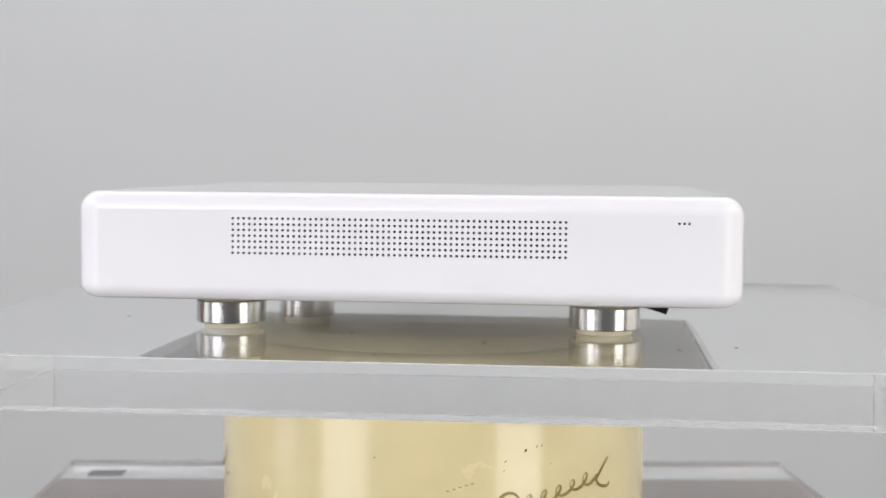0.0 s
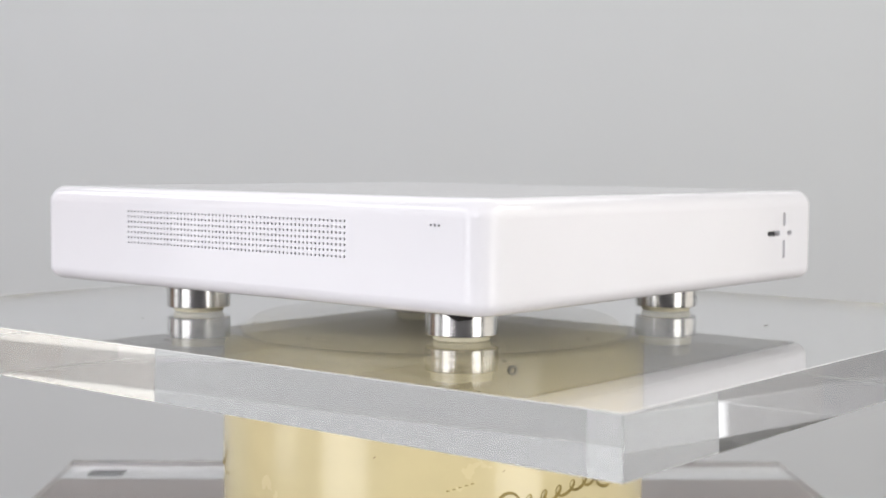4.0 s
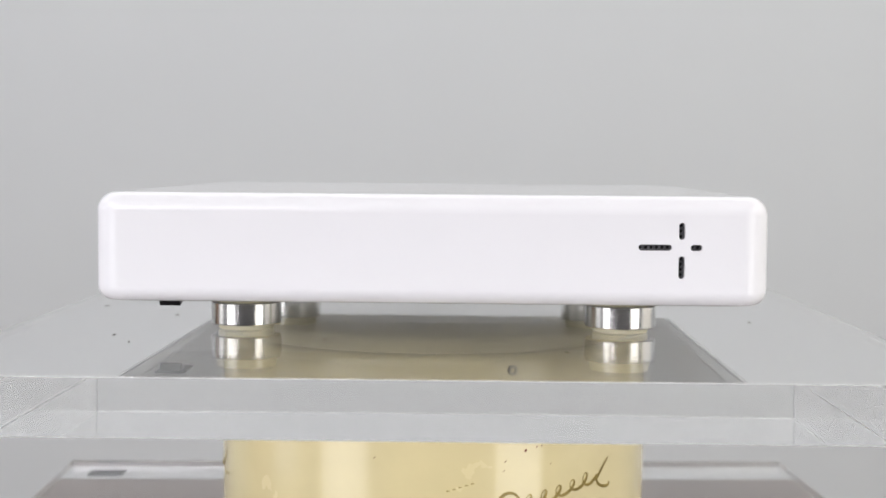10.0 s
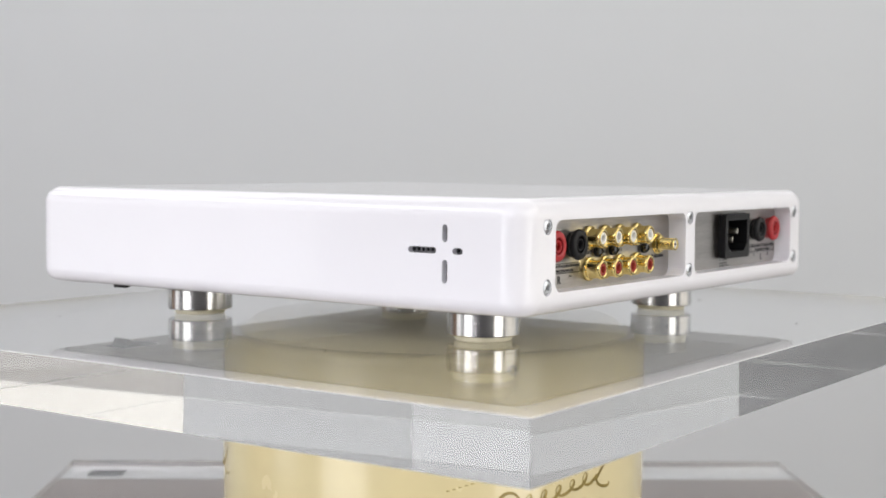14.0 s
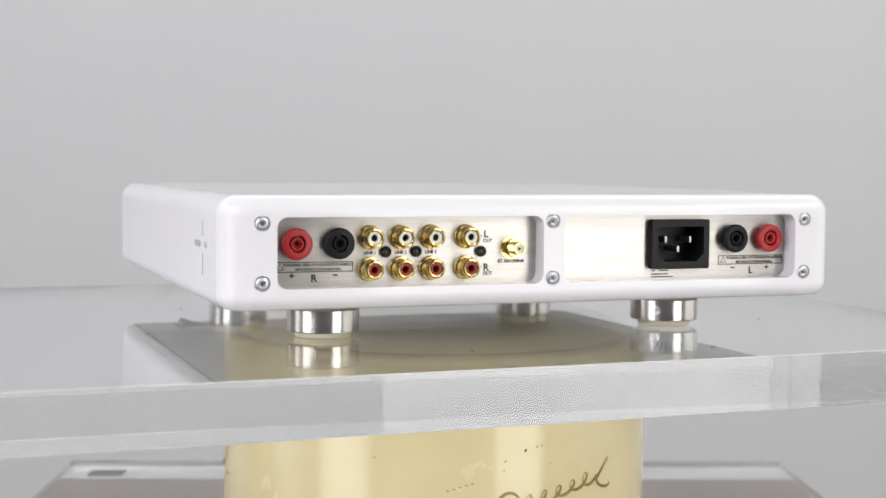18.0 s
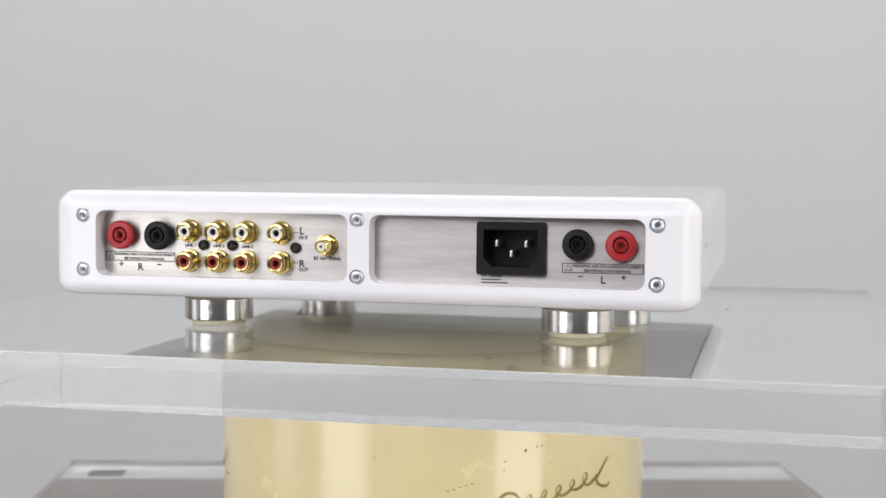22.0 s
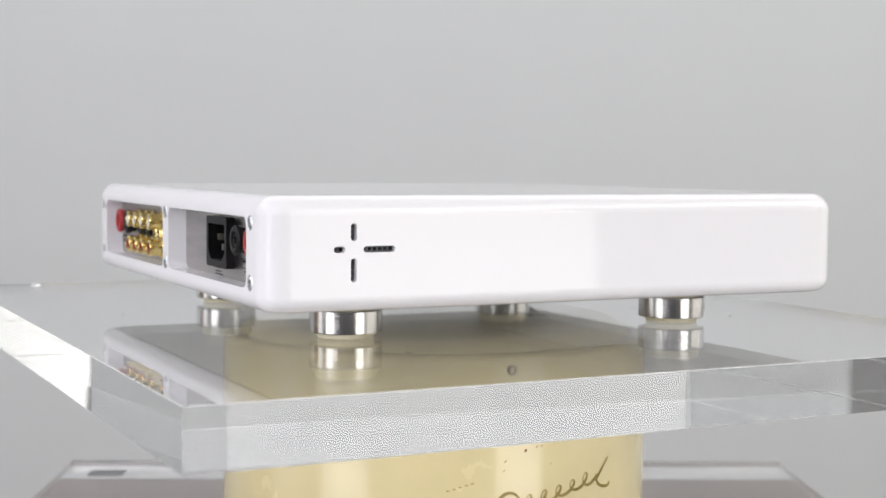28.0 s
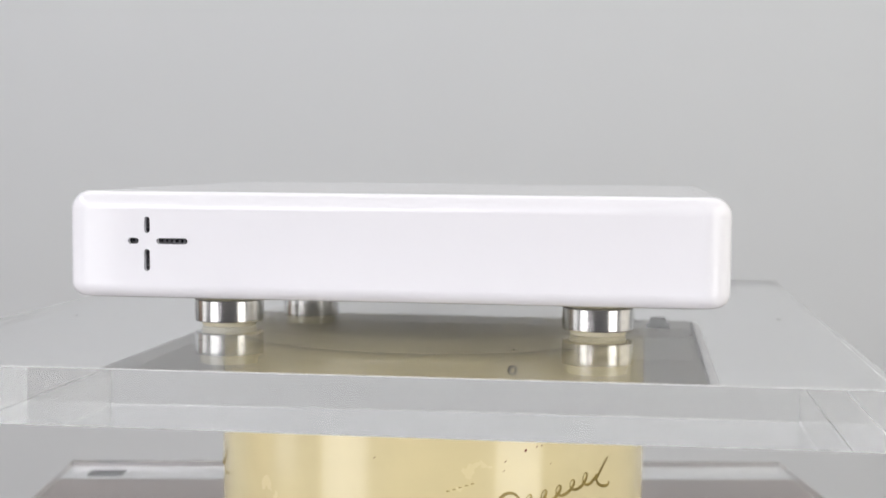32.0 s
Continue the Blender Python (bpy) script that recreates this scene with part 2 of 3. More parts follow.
def acrylic_sheet(name, sx, sy, h, radii, side, edge=0.0002):
    """Polished sheet: clear faces, edges in the side material, narrow arrises pale in place of glints. radii: its four
    corners, anticlockwise from the far right.
    """
    loop, flat = [], []
    for (cx, cy, a0), r in zip(((1, 1, 0), (-1, 1, 90), (-1, -1, 180), (1, -1, 270)), radii):
        for i in range(9):
            a = radians(a0 + 90 * i / 8)
            n = Vector((math.cos(a), math.sin(a)))
            loop.append((Vector((cx * (sx / 2 - r), cy * (sy / 2 - r))) + n * r, n))
    sh, count = Shell(), len(loop)
    levels = ((edge, 0.0, -1), (0.0, edge, 0), (0.0, h - edge, 0), (edge, h, 1))
    kinds = []
    for k in range(3):
        for i in range(count):
            j = (i + 1) % count
            (pa, na), (pb, nb) = loop[i], loop[j]
            if (pb - pa).length < 1e-6:
                continue
            if i % 9 == 8:
                na = nb = (Vector(((pb - pa).y, -(pb - pa).x))).normalized()
            (d0, z0, t0), (d1, z1, t1) = levels[k], levels[k + 1]
            tilt = (-0.7, 0.0, 0.7)[k]
            quad = [(*(pa - na * d0), z0), (*(pb - nb * d0), z0), (*(pb - nb * d1), z1), (*(pa - na * d1), z1)]
            nn = [Vector((*na, tilt)).normalized(), Vector((*nb, tilt)).normalized()]
            sh.face(quad, [nn[0], nn[1], nn[1], nn[0]])
            kinds.append(1 if k == 1 else 2)
    top = [(*(p - n * edge), h) for p, n in loop]
    low = [(*(p - n * edge), 0.0) for p, n in reversed(loop)]
    sh.face(top, [(0, 0, 1)] * count)
    sh.face(low, [(0, 0, -1)] * count)
    kinds += [0, 0]
    me = sh.mesh(name)
    for m in (ACRYLIC, side, ARRIS):
        me.materials.append(m)
    for f, k in zip(me.polygons, kinds):
        f.material_index = k
    bm = bmesh.new()
    bm.from_mesh(me)
    bmesh.ops.remove_doubles(bm, verts=bm.verts, dist=1e-6)
    bm.to_mesh(me)
    bm.free()
    for f in me.polygons:
        f.use_smooth = False
    ob = part(name, me, ACRYLIC)
    ob.visible_shadow = False
    return ob


def edge_films(sheet, sx, sy, h, m, inset=0.0004):
    """A thin pale film added at the four edges of a sheet to brighten them."""
    for turn, w, d in ((0, sx, sy), (90, sy, sx), (180, sx, sy), (270, sy, sx)):
        bm = bmesh.new()
        bm.faces.new([bm.verts.new((x, -d / 2 + inset, z)) for x, z in ((abs(inset) - w / 2, 0.0001), (w / 2 - abs(inset), 0.0001), (w / 2 - abs(inset), h - 0.0001), (abs(inset) - w / 2, h - 0.0001))])
        film = part("edge_film", bm, PALE_FILM, sheet, "pale film added to brighten the edge", m @ pose(0, 0, 0, 0, 0, turn))
        film.visible_shadow = False


base = acrylic_sheet("base_sheet", 0.5394, 0.490, 0.0250, (0.0003, 0.0003, 0.0003, 0.0003), FROSTED)
base.matrix_basis = BASE_AT @ pose(0, 0, 0.0183)
edge_films(base, 0.5394, 0.490, 0.0250, pose(0, 0, 0), -0.00005)
tagged(base, "thick clear acrylic base sheet lying on a brown board", "acrylic sheet", kind="thing")

COL_Z, COL_R = ZB + 0.0434, 0.1228
COL_H = ZT - 0.0256 - COL_Z - 0.0003
part("felt_pad", box(0.026, 0.021, 0.0010, 0.0002, 1), DARK, base, "small dark felt pad under the sheet", pose(-0.2395, 0.2235, 0.0))
column = new("drum_stand")
column.matrix_basis = pose(-0.0012, 0, COL_Z)
tagged(column, "glossy aged cream enamelled drum with worn gold script", "drum stand", kind="thing")
DRUM_H = COL_H - 0.0068
part("drum", lathe([(COL_R - 0.001, 0), (COL_R, 0.001), (COL_R, DRUM_H - 0.0046), (COL_R - 0.0005, DRUM_H - 0.0026), (COL_R - 0.0015, DRUM_H - 0.0012), (COL_R - 0.0029, DRUM_H - 0.0004), (COL_R - 0.0050, DRUM_H), (COL_R - 0.0085, DRUM_H), (COL_R - 0.0090, DRUM_H - 0.003)], 160), CREAM, column)
part("bearing_plate", lathe([(COL_R - 0.0110, DRUM_H - 0.002), (COL_R - 0.0100, DRUM_H + 0.0002), (COL_R - 0.0110, DRUM_H + 0.0010), (COL_R - 0.0170, COL_H - 0.0010), (COL_R - 0.0190, COL_H)], 120), PLATE, column, "dull cream bearing plate on the drum")


def on_drum(turn, z, lift=0.0002):
    a = radians(turn)
    return Vector(((COL_R + lift) * math.sin(a), -(COL_R + lift) * math.cos(a), z))


def stroke(name, path, thick, mat, turn=0.0):
    """A flat painted stroke round the drum: path gives (degrees, height, width factor)."""
    bm = bmesh.new()
    pts = [Vector((q[0], q[1])) for q in path]
    deg = math.degrees(1 / COL_R)
    rows = []
    for i, q in enumerate(path):
        a, b = pts[max(i - 1, 0)], pts[min(i + 1, len(pts) - 1)]
        d = Vector(((b.x - a.x) / deg, b.y - a.y)).normalized()
        w = thick * q[2] / 2
        rows.append([bm.verts.new(on_drum(q[0] + turn + s * -d.y * w * deg, q[1] + s * d.x * w, 0.00025)) for s in (-1, 1)])
    for a, b in zip(rows, rows[1:]):
        bm.faces.new((a[0], b[0], b[1], a[1]))
    return part(name, bm, mat, column)


def emblem(turn, z):
    """Worn gilt ornament: an open hook, a rising row of round loops and a slanted stem with a curled tail."""
    hook = [(15.6 + 2.9 * (1 - math.cos(radians(a))), z - 0.0120 + 0.0066 * math.sin(radians(a)), 1.3 - a / 220) for a in range(-40, 170, 10)]
    stroke("gilt_hook", hook, 0.0018, GILT, turn)
    loops = []
    for i in range(121):
        a, h = i / 120 * 5 * 2 * math.pi, 0.0038 + 0.0007 * math.cos(i / 23)
        up = h * math.sin(a)
        loops.append((22.0 + i * 0.178 + 1.5 * math.cos(a) + up * 190, z - 0.0120 + i * 0.000085 + up, 0.75 + 0.45 * math.cos(a + 0.6)))
    stroke("gilt_loops", loops, 0.0016, GILT, turn)
    stem = [(49.3 - 4.6 * (k / 14), z + 0.0062 - 0.0102 * k / 14, 0.6 + 0.05 * k) for k in range(15)]
    stem += [(44.7 + 2.6 * (1 - math.cos(k / 12 * 3.6)), z - 0.0040 - 0.0028 * math.sin(k / 12 * 3.6) - 0.0004 * k, 1.1) for k in range(1, 13)]
    stroke("gilt_stem", stem, 0.0015, GILT, turn)


emblem(0.0, COL_H - 0.0500)
emblem(-118.3, COL_H - 0.0535)
for k in range(5):
    stroke("worn_gilt_dash", [(3.2 + k * 1.45 + i * 0.25, COL_H - 0.0535 + k * 0.0009 + 0.0004 * math.sin(i), 1 - 0.15 * i) for i in range(4)], 0.0007, GILT)
for turn, dz, w in ((22.6, 0.0340, 0.0013), (25.6, 0.0325, 0.0005), (26.9, 0.0322, 0.0006), (17.4, 0.0390, 0.0005), (17.0, 0.0440, 0.0004), (29.5, 0.0420, 0.0004), (-14.0, 0.0370, 0.0004)):
    stroke("paint_chip", [(turn - 0.25, COL_H - dz - 0.0007, 0.5), (turn, COL_H - dz, 1), (turn + 0.3, COL_H - dz + 0.0006, 0.4)], w, RUST)
bolt_at = on_drum(18.9, COL_H - 0.0143, 0.0)
part("bolt", lathe([(0.0027, -0.002), (0.0027, 0.0006), (0.0023, 0.0011), (0.0016, 0.0011), (0.0013, 0.0006), (0.0012, -0.0006), (0.0001, -0.0008)], 24), BOLT, column, "small dull grey hollow-headed bolt",
     Matrix.Translation(bolt_at) @ pose(0, 0, 0, 90, 0, 18.9))

# ======== the turning slab ========
slab = acrylic_sheet("turning_sheet", 0.5248, 0.4484, 0.0252, (0.0003, 0.0003, 0.0003, 0.0003), EDGE)
tagged(slab, "thick polished clear acrylic sheet turning on a cream drum", "acrylic sheet", kind="thing")
SLAB_AT = pose(0.0046, 0.0042, 0, 0, 0, 0.43)
slab.data.transform(SLAB_AT)
edge_films(slab, 0.5248, 0.4484, 0.0252, SLAB_AT)

for turn, r, w, d in ((200, 0.176, 0.0022, 0.0008), (255, 0.120, 0.0016, 0.0010), (285, 0.150, 0.0018, 0.0009), (238, 0.170, 0.0015, 0.0008), (310, 0.205, 0.0024, 0.0006),
                      (318, 0.214, 0.0018, 0.0006), (20, 0.190, 0.0020, 0.0007), (75, 0.180, 0.0016, 0.0008), (110, 0.205, 0.0024, 0.0006), (150, 0.185, 0.0018, 0.0008), (268, 0.196, 0.0030, 0.0005), (340, 0.150, 0.0014, 0.0009)):
    bit = part("dust_speck", box(w * 1.2, d * 1.3, 0.0002, 0.00008, 1), SPECK, slab, "", pose(r * math.cos(radians(turn)), r * math.sin(radians(turn)), 0.0254, 0, 0, turn * 1.7))

for turn, span, r in ((12, 9, 0.1180), (64, 14, 0.1186), (100, 6, 0.1172), (143, 12, 0.1190), (215, 7, 0.1178), (262, 15, 0.1184), (318, 8, 0.1189)):
    bm = bmesh.new()
    row = []
    for k in range(9):
        a = radians(turn + span * k / 8)
        w = 0.00050 * math.sin(math.pi * (k + 0.5) / 9)
        row.append([bm.verts.new(((r + q) * math.cos(a), (r + q) * math.sin(a), z)) for q, z in ((-w, -0.0001), (w, -0.0001), (w, -0.0002), (-w, -0.0002))])
    for a, b in zip(row, row[1:]):
        for k in range(4):
            bm.faces.new((a[k], a[(k + 1) % 4], b[(k + 1) % 4], b[k]))
    part("scuff_mark", bm, SPECK, slab)

# ======== the amplifier ========
amp = new("amplifier")
tagged(amp, "glossy white lacquered amplifier with rounded edges on four steel feet", "amplifier")
OX, OY = 0.0003, 0.0008
HX, HY = 0.1608, 0.1610
Z0, Z1 = 0.0190, 0.0712
SCREWS = ((0.1423, 0.0587), (0.1423, 0.0317), (0.0002, 0.0588), (0.0002, 0.0315), (-0.1415, 0.0588), (-0.1415, 0.0317))
RV, RH, RT = 0.013, 0.0072, 0.0092


def housing():
    sh = Shell()
    prof = []
    for i in range(9):
        a = radians(-90 + 90 * i / 8)
        prof.append((RH - RH * math.cos(a), Z0 + RH + RH * math.sin(a), a))
    for i in range(9):
        a = radians(90 * i / 8)
        prof.append((RT - RT * math.cos(a), Z1 - RT + RT * math.sin(a), a))
    N = 10

    def ring(d, z, a):
        out = []
        for cx, cy, b0 in ((HX - RV, HY - RV, 0), (-HX + RV, HY - RV, 90), (-HX + RV, -HY + RV, 180), (HX - RV, -HY + RV, 270)):
            for i in range(N + 1):
                b = radians(b0 + 90 * i / N)
                nx, ny = math.cos(b), math.sin(b)
                out.append(((cx + (RV - d) * nx, cy + (RV - d) * ny, z), (nx * math.cos(a), ny * math.cos(a), math.sin(a))))
        return out

    rings = [ring(*q) for q in prof]
    for k, (a, b) in enumerate(zip(rings, rings[1:])):
        n = len(a)
        for i in range(n):
            if k == 8 and i % (N + 1) == N:
                continue
            j = (i + 1) % n
            sh.face([a[i][0], a[j][0], b[j][0], b[i][0]], [a[i][1], a[j][1], b[j][1], b[i][1]])
    sh.face([q[0] for q in rings[-1]], [(0, 0, 1)] * len(rings[-1]))
    za, zb = Z0 + RH, Z1 - RT
    fx, fy = HX - RV, HY - RV
    # front, with 60 x 7 round holes and three lamp holes
    holes = []
    for i in range(60):
        for k in range(7):
            holes.append(ring_of(-0.0817 + i * 0.1593 / 59, 0.0422 + k * 0.0166 / 6, 0.00070, 8))
    holes += [ring_of(x, 0.0588, 0.00068, 8) for x in (0.1301, 0.1324, 0.1347)]
    sh.flat((0, -HY, 0), (1, 0, 0), (0, 0, 1), [(-fx, za), (fx, za), (fx, zb), (-fx, zb)], holes, 0.0025)
    # two sides, with the slots of the cross
    def slots(s):
        w = 0.00145
        r = [(0.0983, 0.0471 - w, 0.1140, 0.0471 + w), (0.1187 - w, 0.0509, 0.1187 + w, 0.0589),
             (0.1187 - w, 0.0324, 0.1187 + w, 0.0431), (0.1228, 0.0471 - w, 0.1284, 0.0471 + w)]
        return [round_rect(*((a, b, c, d) if s > 0 else (-c, b, -a, d)), w * 0.98, 4) for a, b, c, d in r]
    sh.flat((HX, 0, 0), (0, 1, 0), (0, 0, 1), [(-fy, za), (fy, za), (fy, zb), (-fy, zb)], slots(1), 0.0034)
    sh.flat((-HX, 0, 0), (0, -1, 0), (0, 0, 1), [(-fy, za), (fy, za), (fy, zb), (-fy, zb)], slots(-1), 0.0034)
    # back, with two windows
    wins = [round_rect(-0.1355, 0.0289, -0.0050, 0.0613, 0.0048, 6), round_rect(0.0058, 0.0289, 0.1362, 0.0613, 0.0048, 6)]
    sh.flat((0, HY, 0), (-1, 0, 0), (0, 0, 1), [(-fx, za), (fx, za), (fx, zb), (-fx, zb)], wins + [ring_of(-x, z, 0.0037, 20) for x, z in SCREWS], [HY - 0.1512] * 2 + [0.0020] * 6)
    me = sh.mesh("housing")
    me.transform(Matrix.Translation((OX, OY, 0)))
    return part("housing", me, WHITE, amp, "glossy white lacquered housing")


housing()


def at(x, y, z, rx=0, ry=0, rz=0):
    return pose(OX + x, OY + y, z, rx, ry, rz)


part("bottom_plate", prism(round_rect(-HX + 0.009, -HY + 0.009, HX - 0.009, HY - 0.009, 0.006), Z0 - 0.0004, Z0 + 0.002), UNDER, amp, "matt grey bottom plate", at(0, 0, 0))
# Plain dark plates added behind the openings.
part("grille_backing", box(0.170, 0.002, 0.024), DARK, amp, "dark plate behind the round holes", at(-0.0013, -HY + 0.0040, 0.051))
part("lamp_backing", box(0.012, 0.002, 0.006), DARK, amp, "", at(0.1324, -HY + 0.0040, 0.0588))


def slot_insert(s):
    sh = Shell()
    rows = [(0.0995 + 0.00258 * i, 0.0471) for i in range(6)] + [(0.1187, z) for z in (0.0523, 0.0549, 0.0575, 0.0341, 0.0366, 0.0391, 0.0416)] + [(0.1240, 0.0471), (0.1267, 0.0471)]
    sh.flat((s * (HX - 0.0034), 0, 0), (0, s, 0), (0, 0, 1), [(a, b) for a, b in (((0.094, 0.029), (0.132, 0.029), (0.132, 0.062), (0.094, 0.062)) if s > 0 else ((-0.132, 0.029), (-0.094, 0.029), (-0.094, 0.062), (-0.132, 0.062)))],
            [ring_of(s * a, b, 0.0009, 8) for a, b in rows], 0.002)
    me = sh.mesh("slot_insert")
    me.transform(Matrix.Translation((OX, OY, 0)))
    part("slot_insert", me, GREYMESH, amp, "dark grey perforated strip in the cross slots")
    part("insert_backing", box(0.002, 0.040, 0.036), DARK, amp, "", at(s * (HX - 0.0067), 0.113, 0.0455))


slot_insert(1)
slot_insert(-1)

# ---- back panels, sockets and print ----
PY = 0.1512                         # front of the recessed panels
REAR = (90, 0, 180)                 # print faces backwards


def rear_plate(x0, x1, holes, words):
    sh = Shell()
    sh.flat((0, PY, 0), (-1, 0, 0), (0, 0, 1), [(-x1, 0.0235), (-x0, 0.0235), (-x0, 0.0665), (-x1, 0.0665)], holes, 0.002)
    me = sh.mesh("rear_panel")
    me.transform(Matrix.Translation((OX, OY, 0)))
    return part("rear_panel", me, ALU, amp, words)


INLET = (-0.0729, 0.0464)
rear_plate(0.0003, 0.1415, [], "brushed aluminium rear panel with gold sockets")
rear_plate(-0.1420, -0.0003, [round_rect(-INLET[0] - 0.0150, INLET[1] - 0.0112, -INLET[0] + 0.0150, INLET[1] + 0.0112, 0.001, 3)], "brushed aluminium rear panel with mains inlet")
OUT = (-90, 0, 0)                   # turned parts point backwards


def hexagon(r):
    return [(r * math.cos(radians(60 * i + 30)), r * math.sin(radians(60 * i + 30))) for i in range(6)]


def screw(x, z, twist):
    """A domed screw sunk into its counterbore, with a six-lobed socket."""
    s = part("screw", lathe([(0.0031, -0.0006), (0.0033, 0.0), (0.0033, 0.0005), (0.0030, 0.0012), (0.0025, 0.0016), (0.0018, 0.0018), (0.0016, 0.0017), (0.0015, 0.0010), (0.0001, 0.0009)], 32), ZINC, amp, "zinc socket-head screw", at(x, HY - 0.0014, z, *OUT))
    part("washer", lathe([(0.0030, -0.0006), (0.0041, -0.0006), (0.0041, -0.0002), (0.0030, -0.0002)], 28), ZINC, s)
    star = [((0.00115 + 0.00032 * math.cos(radians(60 * i))) * math.cos(radians(10 * i)), (0.00115 + 0.00032 * math.cos(radians(60 * i))) * math.sin(radians(10 * i))) for i in range(36)]
    # Socket is a solid dark grey star: its shade is put into the colour.
    part("star_socket", prism(star, 0.0008, 0.0011), GREYMESH, s, "dark grey star for the socket's shade", pose(0, 0, 0, 0, 0, twist))


for i, (x, z) in enumerate(SCREWS):
    screw(x, z, i * 17)


def banana_socket(x, z, mat, word):
    s = new("speaker_socket")
    s.parent = amp
    s.matrix_basis = at(x, PY, z, *OUT)
    tagged(s, word + " plastic speaker socket")
    part("rim", lathe([(0.0050, 0.0), (0.0060, 0.0), (0.0062, 0.0020), (0.0068, 0.0026), (0.0072, 0.0034), (0.0072, 0.0044), (0.0067, 0.0052), (0.0060, 0.0055), (0.0044, 0.0055), (0.0039, 0.0051), (0.0038, 0.0026), (0.0036, 0.0004)], 44, caps=False), mat, s)
    part("collar", lathe([(0.0027, 0.0004), (0.0031, 0.0004), (0.0031, 0.0044), (0.0029, 0.0049), (0.0024, 0.0049), (0.0020, 0.0044), (0.0020, 0.001)], 32, caps=False), mat, s)
    part("contact", lathe([(0.0019, 0.0004), (0.0019, 0.0034), (0.0013, 0.0036), (0.0012, 0.001), (0.0001, 0.001)], 24), BLACK if mat is BLACK else REDRCA, s)


banana_socket(0.1249, 0.0489, RED, "red")
banana_socket(0.1049, 0.0489, BLACK, "black")
banana_socket(-0.1044, 0.0489, BLACK, "black")
banana_socket(-0.1246, 0.0489, RED, "red")


def phono_socket(x, z, mat, word):
    s = new("phono_socket")
    s.parent = amp
    s.matrix_basis = at(x, PY, z, *OUT)
    tagged(s, "gold-plated phono socket with " + word + " centre")
    part("flange", lathe([(0.0040, 0.0), (0.0055, 0.0), (0.0058, 0.0003), (0.0058, 0.0010), (0.0055, 0.0016), (0.0047, 0.0019)], 36, caps=False), GOLD, s)
    part("sleeve", lathe([(0.0047, 0.0012), (0.0047, 0.0020), (0.0044, 0.0025), (0.0044, 0.0066), (0.0047, 0.0070), (0.0047, 0.0078), (0.0043, 0.0084), (0.0036, 0.0086), (0.0030, 0.0083), (0.0029, 0.0010)], 36, caps=False), GOLD, s)
    part("insulator", lathe([(0.0029, 0.0006), (0.0029, 0.0080), (0.0027, 0.0083), (0.0019, 0.0083), (0.0017, 0.0080), (0.0017, 0.002), (0.0001, 0.0018)], 32), mat, s, word + " plastic centre")
    # The hole's shade is put into its dark colours.
    part("pin_hole", lathe([(0.0016, 0.0018), (0.0016, 0.0066), (0.0011, 0.0060), (0.0001, 0.0040)], 24), DARK if mat is IVORY else DEEPRED, s)


for x in (0.0893, 0.0742, 0.0593, 0.0416):
    phono_socket(x, 0.0514, IVORY, "white")
    phono_socket(x, 0.0367, REDRCA, "red")

for x, z in ((0.0817, 0.0446), (0.0667, 0.0446), (0.0340, 0.0442)):
    s = part("panel_screw", lathe([(0.0025, 0.0), (0.0027, 0.0004), (0.0027, 0.0014), (0.0024, 0.0024), (0.0018, 0.0031), (0.0010, 0.0035), (0.0008, 0.0030), (0.0001, 0.0029)], 28), BLACKEN, amp, "black panel screw", at(x, PY, z, *OUT))

ant = new("antenna_socket")
ant.parent = amp
ant.matrix_basis = at(0.0180, PY, 0.0457, *OUT)
tagged(ant, "gold-plated threaded antenna socket")
part("star_washer", lathe([(0.0030, 0), (0.0056, 0), (0.0056, 0.0005), (0.0030, 0.0006)], 24, caps=False), GOLD, ant)
part("nut", prism(hexagon(0.0046), 0.0005, 0.0027, 0.0003), GOLD, ant)
thread = [(0.0031, 0.0026)]
for i in range(9):
    thread += [(0.0031, 0.0030 + i * 0.0007), (0.0028, 0.00335 + i * 0.0007)]
part("barrel", lathe(thread + [(0.0031, 0.0098), (0.0031, 0.0104), (0.0028, 0.0107), (0.0024, 0.0107), (0.0023, 0.0098), (0.0001, 0.0097)], 32), GOLD, ant)
part("insulator", lathe([(0.0022, 0.0092), (0.0022, 0.0100), (0.0001, 0.0101)], 20), IVORY, ant)
part("centre_pin", lathe([(0.0007, 0.0098), (0.0007, 0.0104), (0.0001, 0.0105)], 12), DARK, ant)

inlet = new("mains_inlet")
inlet.parent = amp
inlet.matrix_basis = at(INLET[0], PY, INLET[1], *REAR)
tagged(inlet, "black plastic mains inlet with three flat pins")


def inlet_frame():
    sh = Shell()
    w, h = 0.0162, 0.0124
    iw, ih = 0.0130, 0.0088
    ch = 0.0042
    hole = [(-iw + ch, -ih), (iw - ch, -ih), (iw, -ih + ch), (iw, ih), (-iw, ih), (-iw, -ih + ch)]
    outer = round_rect(-w, -h, w, h, 0.0012, 4)
    sh.flat((0, 0, 0.0042), (1, 0, 0), (0, 1, 0), outer, [hole], 0.0160)
    n = len(outer)
    for i in range(n):
        a, b = outer[i], outer[(i + 1) % n]
        d = Vector((b[1] - a[1], a[0] - b[0], 0)).normalized()
        sh.face([(a[0], a[1], 0), (b[0], b[1], 0), (b[0], b[1], 0.0042), (a[0], a[1], 0.0042)], [d] * 4)
    return sh.mesh("inlet_frame")


part("inlet_frame", inlet_frame(), BLACK, inlet)
part("inlet_floor", box(0.028, 0.020, 0.001, at=(0, 0, -0.0112)), BLACK, inlet)
